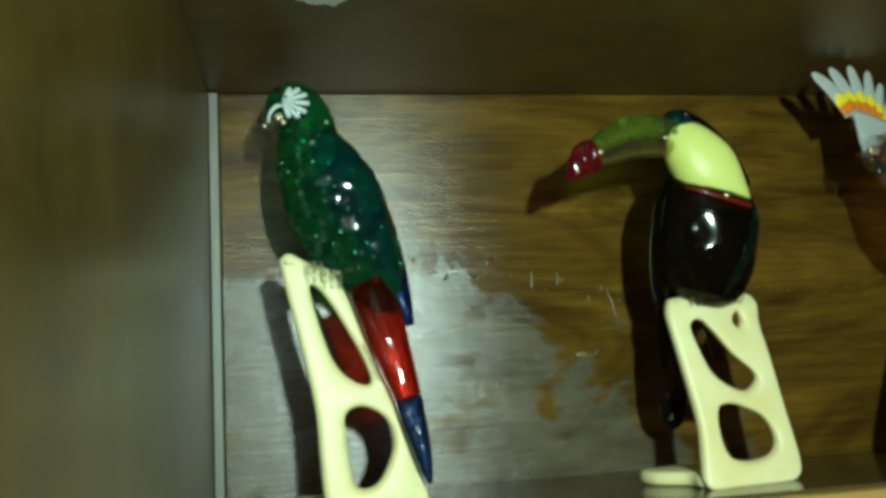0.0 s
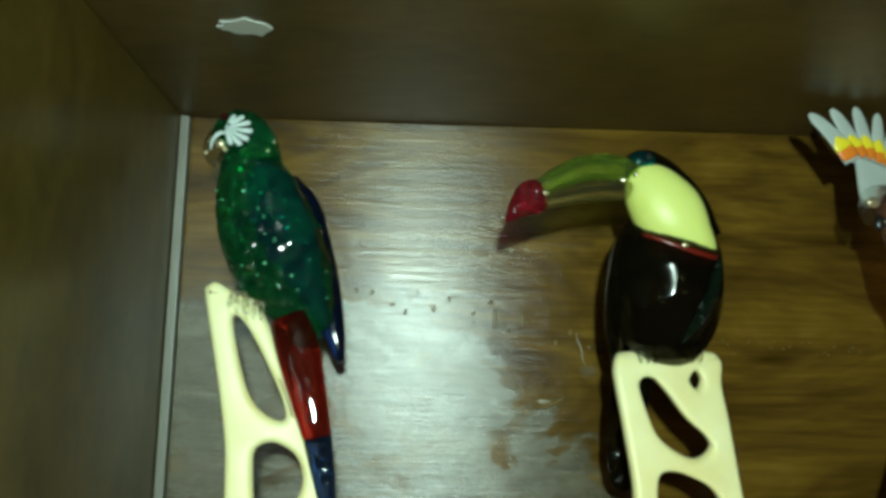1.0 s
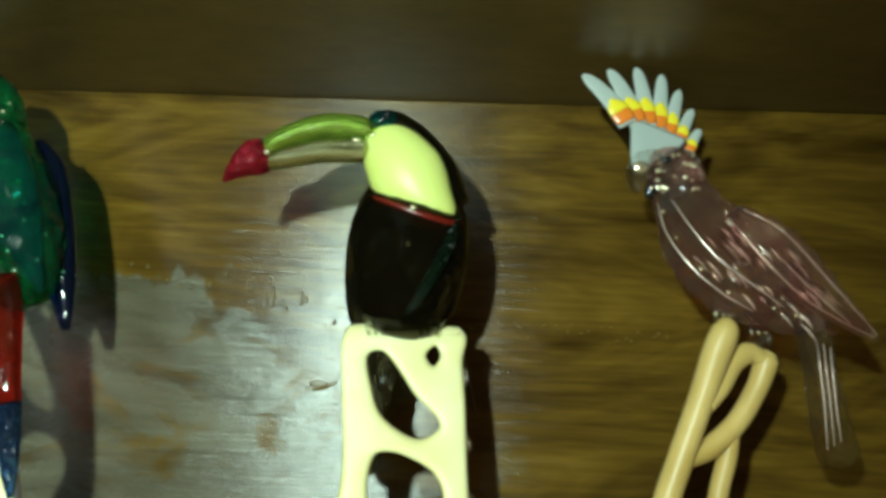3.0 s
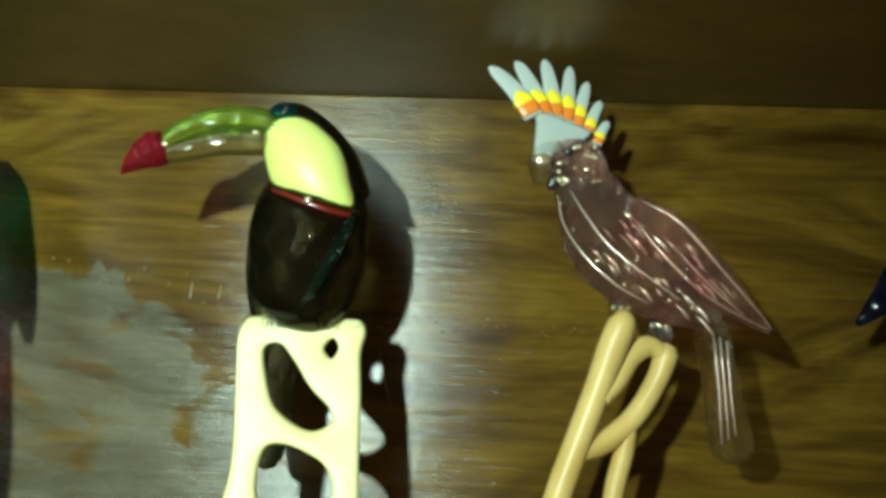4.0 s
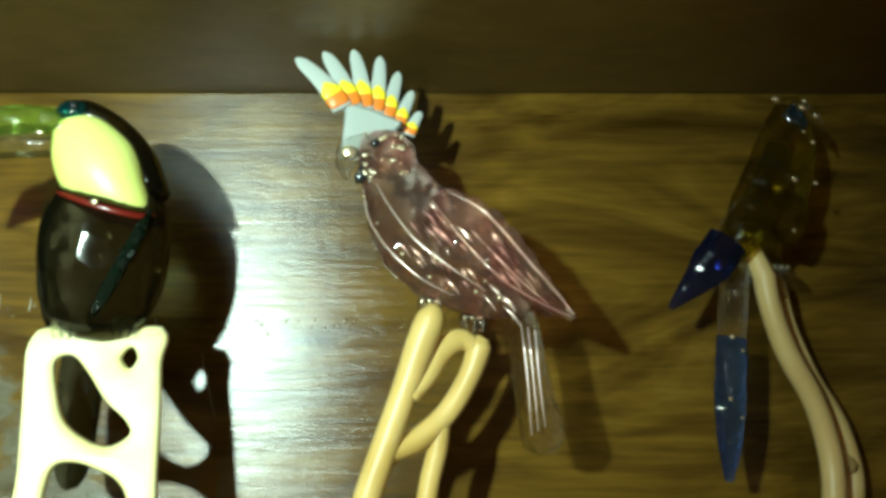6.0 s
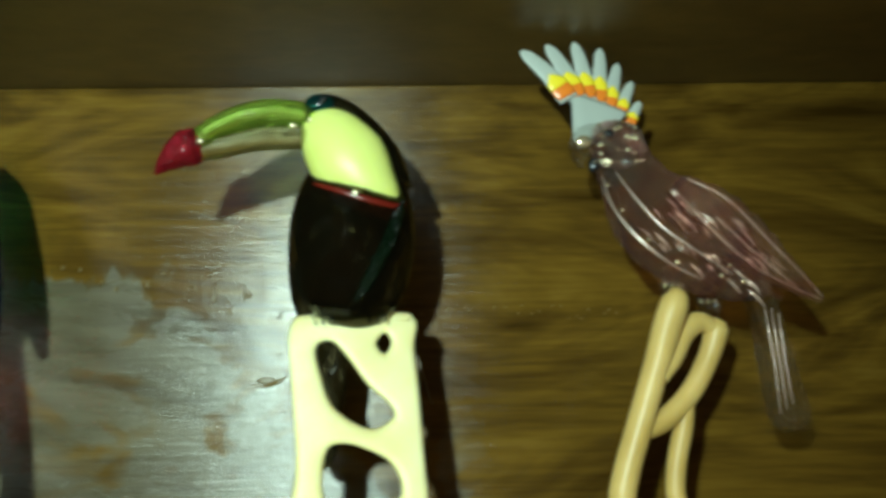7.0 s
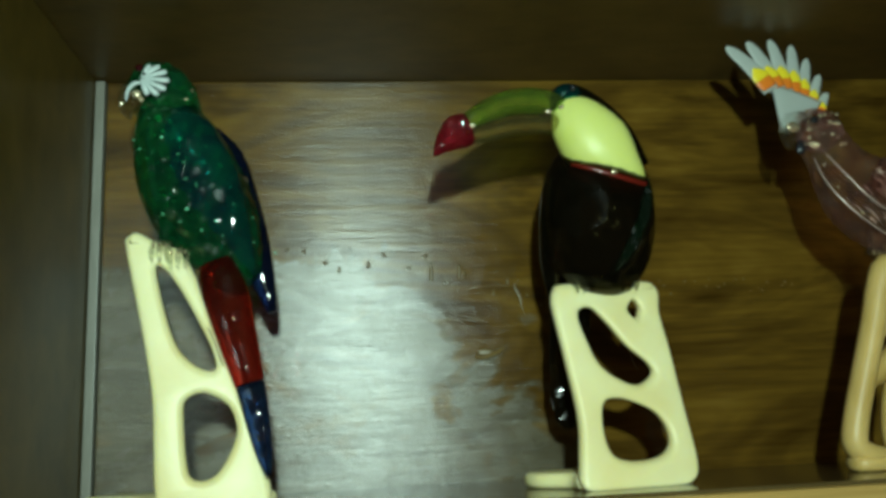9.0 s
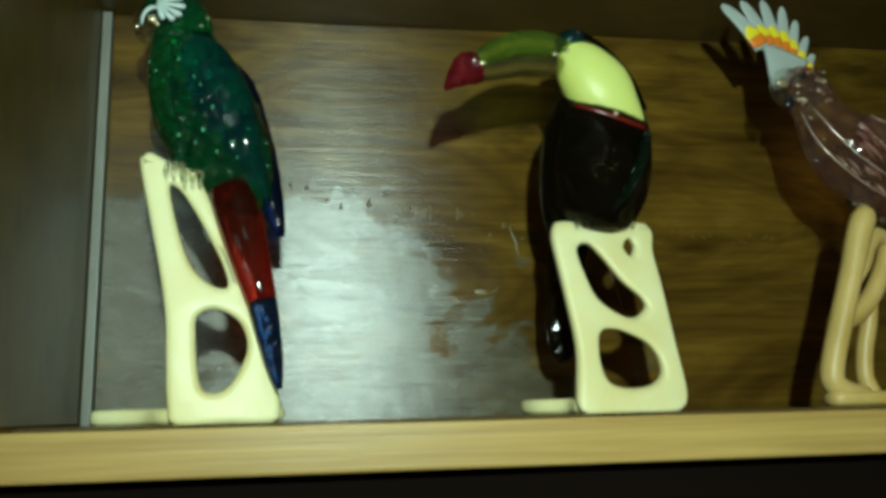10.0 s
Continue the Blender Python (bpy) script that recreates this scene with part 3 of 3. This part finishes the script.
    loft(bm, [(-4, -12, 112, 8, 5), (-6, -20, 104, 9, 6), (-8, -25, 98, 8, 5)], 0, 10, 2, 0.05)
    # thighs and claws
    loft(bm, [(-34, -14, 142, 7, 7), (-38, -16, 132, 6, 6), (-41, -17, 124, 3.5, 3.5)], 0, 9, 2, 0.08)
    loft(bm, [(-24, -14, 138, 7, 7), (-29, -16, 128, 5, 5), (-32, -17, 121, 3.2, 3.2)], 0, 9, 2, 0.08)
    claws(bm, -42, -18, 117.5, 2, 9)
    claws(bm, -33, -17, 114, 2, 9)
    seat(bm, macaw_seat)
    ob = link_mesh("bird_figurine", bm, mats)
    return tagged(ob, "green glass macaw figurine with white face and red-blue tail", "figurine", "glass bird figurines")


def toucan():
    bm = bmesh.new()
    mats = [M_BLACK, M_YELLOW, M_LIME, M_RUBY, M_CLEAR, M_TEAL, M_BRASS, M_INK, M_SPARK, M_OLIVE, M_MOSS]
    loft(bm, [(178, -6, 180, 12, 10), (177, -7, 168, 20, 15), (176, -7, 158, 26, 19), (175.5, -7, 148, 29, 22), (175, -6, 136, 30, 24), (174.5, -5, 124, 29.5, 24), (173, -4, 111, 27, 21), (172, -2, 101, 22, 16), (171, 0, 95, 14, 10)], 0, 24, 4, 0, True)
    loft(bm, [(154, -6, 158, 5, 7), (149.5, -4, 144, 5, 8), (148, -1, 126, 5, 8), (149, 4, 108, 5, 7), (151, 10, 94, 3, 4)], 0, 12, 3, 0, True)
    # flecked green wing stripe
    loft(bm, [(199, -17, 148, 1.5, 3), (196.5, -23, 138, 3, 3), (191, -26, 124, 3.2, 3), (183, -23.5, 110, 3, 3), (175, -17, 100, 1.5, 2)], 10, 10, 3, 0.05)
    for k in range(9):
        u = k / 8
        blob(bm, 198 - 22 * u ** 1.3 + random.uniform(-2, 2), -29 + 7 * (2 * u - 1) ** 2, 146 - 42 * u, random.uniform(0.4, 0.8), 10, level=1)
    # tail hanging behind the perch
    loft(bm, [(167, 12, 106, 11, 6), (162, 16, 88, 11.5, 5), (159, 19, 66, 11, 4.5), (157.5, 21, 44, 10, 4), (157, 22, 30, 7, 3), (158, 22, 25, 3, 1.5)], 0, 10, 2, 0.02)
    # lemon throat, a wedge over the front of neck and breast
    loft(bm, [(158.5, -13, 190, 8.5, 7), (160, -14, 188, 12, 9), (165, -15, 181.5, 16, 12), (174, -16, 169, 19, 14), (184, -15, 157.5, 15, 13), (193, -13, 151, 8, 10), (197, -12, 148.5, 3, 6)], 1, 18, 3, 0, True)
    # claret glow below it
    loft(bm, [(160, -12, 156, 1.6, 12), (170, -14, 152, 3.6, 14.5), (182, -13.6, 148, 4.8, 15.3), (193, -10, 146, 4.4, 13), (199, -8, 147, 1.8, 9)], 6, 14, 3, 0, True)
    # white glint under the throat, made as a bead
    blob(bm, 178, -30, 150.5, 1.5, 8, (1.3, 0.6, 1), 2)
    # head cap and eye
    loft(bm, [(154, -12, 192, 6, 7), (160, -11, 196, 8, 10), (168, -9, 195, 8, 11), (179, -8, 187, 8.5, 11), (190, -7, 174, 8.5, 11), (199, -7, 158, 6, 9)], 0, 14, 3, 0, True)
    blob(bm, 160, -18, 196.5, 7.0, 5, (1.15, 0.6, 0.85), 2, True)
    blob(bm, 162, -22.4, 198, 1.8, 7, level=2)
    # row of beads for glints where the bill joins
    for a in range(5):
        blob(bm, 154 + 0.9 * a, -20.5 + 0.6 * abs(a - 2), 180 + 4.0 * a, (0.8, 1.1, 1.9, 1.0, 1.4)[a], 8, level=2)
    # great curved bill
    loft(bm, [(157, -14, 191, 6.5, 7), (145, -17, 192.5, 7, 7.5), (130, -20, 191, 7.4, 7), (116, -23, 185.5, 6.6, 6.5), (107, -25, 180, 5.5, 6), (102, -26, 176, 4.5, 5.5)], 2, 12, 4, 0, True)
    loft(bm, [(157, -14, 181, 5.5, 6.5), (145, -17, 180.5, 5.5, 7), (130, -20, 179, 5.5, 6.5), (116, -23, 175, 5.2, 6), (107, -25, 172.5, 4.8, 5.6), (103, -26, 171, 4.2, 5)], 9, 12, 4, 0, True)
    # two beads stand for highlights on the bill
    blob(bm, 148, -24.5, 184.5, 1.5, 8, (1.4, 0.6, 0.8), 2)
    blob(bm, 106, -31.5, 175, 1.5, 8, (1.2, 0.6, 0.9), 2)
    loft(bm, [(104, -26, 175, 8.6, 6), (99, -27.5, 173, 9.5, 6), (94, -29, 169, 7, 5), (89, -30, 164, 3.6, 3), (86, -30.5, 160, 0.8, 0.8)], 3, 9, 2, 0.03)
    claws(bm, 162, -6, 97, 4, 8)
    claws(bm, 187, -2, 98, 4, 8)
    seat(bm, toucan_seat)
    ob = link_mesh("bird_figurine", bm, mats)
    return tagged(ob, "black glass toucan figurine with lemon breast and green bill", "figurine", "glass bird figurines")


def cockatoo():
    bm = bmesh.new()
    mats = [M_ROSE, M_FROST, M_SUN, M_ORANGE, M_CLEAR, M_INK, M_SPARK, M_GLINT]
    loft(bm, [(306, -8, 184, 9, 9), (309, -9, 176, 13, 12), (314, -11, 164, 15, 14), (320, -14, 150, 20, 18), (329, -17, 137, 25, 22), (340, -19, 125, 25, 21), (352, -20, 115, 21, 17), (364, -22, 106, 14, 10), (374, -24, 100, 6, 5)], 0, 12, 2, 0.10)
    # folded wings
    loft(bm, [(334, -26, 152, 8, 6), (346, -33, 140, 13, 8), (358, -38, 126, 13, 7), (370, -42, 112, 10, 5), (381, -45, 101, 6, 4), (391, -47, 92, 1.5, 1.5)], 0, 10, 3, 0.02, groove=5)
    loft(bm, [(340, 4, 148, 8, 6), (352, 6, 134, 11, 7), (364, 5, 119, 10, 6), (376, 2, 106, 6, 4), (386, 0, 97, 1.5, 1.5)], 0, 10, 2, 0.03, groove=5)
    # scattered slivers imitate glints on the body
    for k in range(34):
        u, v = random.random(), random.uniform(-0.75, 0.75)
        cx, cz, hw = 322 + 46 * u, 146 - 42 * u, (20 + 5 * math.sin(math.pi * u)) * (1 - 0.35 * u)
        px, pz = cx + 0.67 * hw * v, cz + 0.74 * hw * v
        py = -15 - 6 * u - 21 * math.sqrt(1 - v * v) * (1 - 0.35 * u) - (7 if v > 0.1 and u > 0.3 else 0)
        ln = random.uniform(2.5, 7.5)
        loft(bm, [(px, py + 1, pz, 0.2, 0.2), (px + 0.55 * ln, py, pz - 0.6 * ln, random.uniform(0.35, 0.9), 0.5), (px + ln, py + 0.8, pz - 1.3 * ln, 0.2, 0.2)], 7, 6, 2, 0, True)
    # highlight lines modelled in pale metal along the wing's rim, its feathers and the breast
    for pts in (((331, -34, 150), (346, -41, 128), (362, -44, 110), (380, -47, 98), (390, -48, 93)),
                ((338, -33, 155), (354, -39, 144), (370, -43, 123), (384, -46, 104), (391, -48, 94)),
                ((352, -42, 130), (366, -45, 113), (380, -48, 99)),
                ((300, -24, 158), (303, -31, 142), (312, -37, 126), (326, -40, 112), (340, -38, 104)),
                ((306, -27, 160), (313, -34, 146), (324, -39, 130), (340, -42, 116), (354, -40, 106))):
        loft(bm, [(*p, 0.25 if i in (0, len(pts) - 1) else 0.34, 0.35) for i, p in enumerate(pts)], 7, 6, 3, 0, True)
    # thin pale streaks stand in for reflections down the tail
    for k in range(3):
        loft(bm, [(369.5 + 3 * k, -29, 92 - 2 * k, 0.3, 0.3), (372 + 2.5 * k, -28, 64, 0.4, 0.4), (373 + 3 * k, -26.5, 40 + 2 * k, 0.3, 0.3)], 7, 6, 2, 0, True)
    # ringed head
    blob(bm, 310, -8, 178, 14.0, 0, (1, 0.95, 1), 2, False, 0.10)
    blob(bm, 305, -19, 182, 2.2, 5, level=2)
    # glints round head, breast and beak, put in as bright beads
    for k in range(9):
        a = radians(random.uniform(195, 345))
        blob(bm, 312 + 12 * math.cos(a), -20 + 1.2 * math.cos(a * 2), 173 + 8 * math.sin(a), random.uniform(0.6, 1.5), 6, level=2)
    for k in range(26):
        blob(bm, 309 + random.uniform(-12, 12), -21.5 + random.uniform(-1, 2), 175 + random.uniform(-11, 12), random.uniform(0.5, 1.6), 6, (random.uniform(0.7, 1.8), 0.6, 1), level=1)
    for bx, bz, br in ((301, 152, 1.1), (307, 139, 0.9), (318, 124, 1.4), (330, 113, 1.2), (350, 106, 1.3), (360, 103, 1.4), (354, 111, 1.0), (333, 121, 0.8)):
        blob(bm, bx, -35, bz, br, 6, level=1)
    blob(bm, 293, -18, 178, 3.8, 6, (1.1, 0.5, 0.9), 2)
    # beak
    loft(bm, [(302, -10, 184, 6, 6), (296, -12, 181, 7, 6.5), (292, -13, 175, 6, 5.5), (291, -13, 169, 3, 3), (292, -13, 165, 1, 1)], 4, 12, 3, 0, True)
    loft(bm, [(300, -10, 169, 3.5, 4), (298, -11, 166, 3, 3.2), (297, -11, 163, 1.2, 1.2)], 5, 10, 2, 0, True)
    # frosted forehead and crest
    loft(bm, [(304, 0, 203, 15, 1.8), (301, -2, 196, 12.5, 2.8), (297, -5, 188, 8.5, 3.6), (294, -8, 181, 5, 3.6), (293, -9, 177, 2, 2.5)], 1, 14, 3, 0, True)
    tips = [(266, 232), (279, 236), (293, 238), (306, 235), (315, 227), (322, 217), (326, 206)]
    for k, (tx, tz) in enumerate(tips):
        u = k / 6
        bx, bz = 288 + 32 * u, 206 - 12 * u + 5 * math.sin(math.pi * u)
        mx, mz = bx + (tx - bx) * 0.5 + 2.4 * (1 - u), bz + (tz - bz) * 0.5 + 2.0
        y = 6 + 14 * u - 8
        w = 1 - 0.38 * u
        row = lambda f, r: ((1 - f) ** 2 * bx + 2 * f * (1 - f) * mx + f * f * tx, y, (1 - f) ** 2 * bz + 2 * f * (1 - f) * mz + f * f * tz, r * w, 1.5)
        loft(bm, [row(-0.05, 5.2), row(0.15, 5.4), row(0.4, 4.7), row(0.65, 4.1), row(0.88, 3.2), row(1.0, 1.2)], 1, 12, 3, 0, True)
        loft(bm, [(p[0], p[1] - 0.5, p[2], p[3], p[4]) for p in (row(0.0, 4.6), row(0.1, 5.4), row(0.19, 5.2), row(0.24, 4.2))], 3, 12, 2, 0, True)
        loft(bm, [(p[0], p[1] - 0.6, p[2], p[3], p[4]) for p in (row(0.19, 5.2), row(0.27, 5.2), row(0.33, 4.2), row(0.39, 2.4), row(0.43, 1.0))], 2, 12, 2, 0, True)
    # long clear tail
    loft(bm, [(366, -24, 104, 6, 5), (370, -24, 90, 7.5, 5.5), (373, -23, 70, 8, 5), (376, -22, 52, 9, 5)], 4, 12, 2, 0.02, groove=4)
    loft(bm, [(376, -22, 52, 9, 5), (378, -21, 42, 9.5, 5), (379, -21, 36, 8.5, 4.5), (380, -21, 32, 4, 2.5)], 4, 12, 2, 0.02, groove=4)
    claws(bm, 330, -14, 100, 4, 6)
    claws(bm, 349, 2, 93, 4, 6)
    loft(bm, [(334, -14, 116, 7, 7), (331, -13, 108, 4.5, 4.5), (330, -12, 104, 3, 3)], 0, 9, 2, 0.06)
    loft(bm, [(348, -6, 110, 7, 7), (349, 0, 102, 4.5, 4.5), (349, 3, 97, 3, 3)], 0, 9, 2, 0.06)
    seat(bm, cockatoo_seat)
    ob = link_mesh("bird_figurine", bm, mats)
    return tagged(ob, "rose glass cockatoo figurine with frosted white and yellow crest", "figurine", "glass bird figurines")


def far_parrot():
    bm = bmesh.new()
    mats = [M_GOLD, M_DEEP, M_CLEAR, M_BLUE, M_BRASS, M_INK, M_SPARK]
    loft(bm, [(570, 2, 212, 7, 8), (566, 2, 203, 11, 12), (558, 2, 190, 13.5, 15), (546, 2, 174, 15.5, 16), (532, 2, 157, 16, 16), (517, 2, 142, 14, 14), (502, 3, 130, 10, 10), (494, 4, 122, 6, 6)], 0, 14, 3, 0.06)
    loft(bm, [(545, -14, 184, 6, 5), (528, -17, 162, 9, 6), (506, -17, 140, 9, 6), (486, -15, 123, 7, 5)], 0, 10, 2, 0.05)
    loft(bm, [(492, -17, 132, 9, 6), (478, -15, 119, 9.5, 5), (466, -12, 108, 6.5, 4), (455, -10, 97, 1.5, 1.5)], 1, 10, 2, 0.03)
    blob(bm, 565, -9, 203, 6.5, 3, (1, 0.6, 1.2), 1, False)
    loft(bm, [(568, 0, 214, 5, 5), (574, -1, 213, 6, 5), (579, -1, 208, 4.5, 4), (581, -1, 201, 2, 2), (581, -1, 197, 0.8, 0.8)], 2, 12, 3, 0, True)
    # head glints as beads
    for bx, bz, br in ((559, 214, 2.0), (571, 209, 2.2), (576, 204, 1.7), (568, 205, 1.2), (574, 213, 1.3)):
        blob(bm, bx, -10, bz, br, 6, level=2)
    blob(bm, 568, -8, 211, 1.6, 5, level=2)
    loft(bm, [(540, -8, 158, 9, 7), (533, -8, 146, 9, 7), (525, -6, 134, 6, 5)], 0, 9, 2, 0.08)
    # two-part tail
    loft(bm, [(494, -6, 122, 7, 6), (489, -8, 104, 7.5, 5), (486, -9, 84, 7.5, 5)], 2, 12, 2, 0.02, groove=4)
    loft(bm, [(486, -9, 84, 7.5, 5), (483, -10, 62, 8, 5), (481, -10, 42, 6.5, 4), (479, -10, 24, 2, 2)], 3, 12, 2, 0.02, groove=4)
    # beads painting sparkle onto tail and body
    for bx, bz, br in ((484, 84, 1.3), (489, 78, 1.0), (481, 58, 1.2), (486, 50, 0.9), (542, 165, 2.0), (530, 160, 2.4), (552, 163, 1.5), (562, 186, 1.5), (560, 192, 1.0), (528, 137, 1.2), (522, 150, 0.9)):
        blob(bm, bx, -15 if bz < 100 else -18, bz, br, 6, level=1)
    claws(bm, 507, -5, 133, 2, 6)
    claws(bm, 525, 14, 119, 2, 6)
    loft(bm, [(520, 0, 146, 6, 6), (512, -2, 140, 4, 4)], 0, 9, 2, 0.06)
    loft(bm, [(526, 8, 140, 6, 6), (525, 13, 126, 3.5, 3.5)], 0, 9, 2, 0.06)
    seat(bm, parrot_seat)
    ob = link_mesh("bird_figurine", bm, mats)
    return tagged(ob, "olive-gold glass parrot figurine with blue wing tip and tail", "figurine", "glass bird figurines")


macaw()
toucan()
cockatoo()
far_parrot()
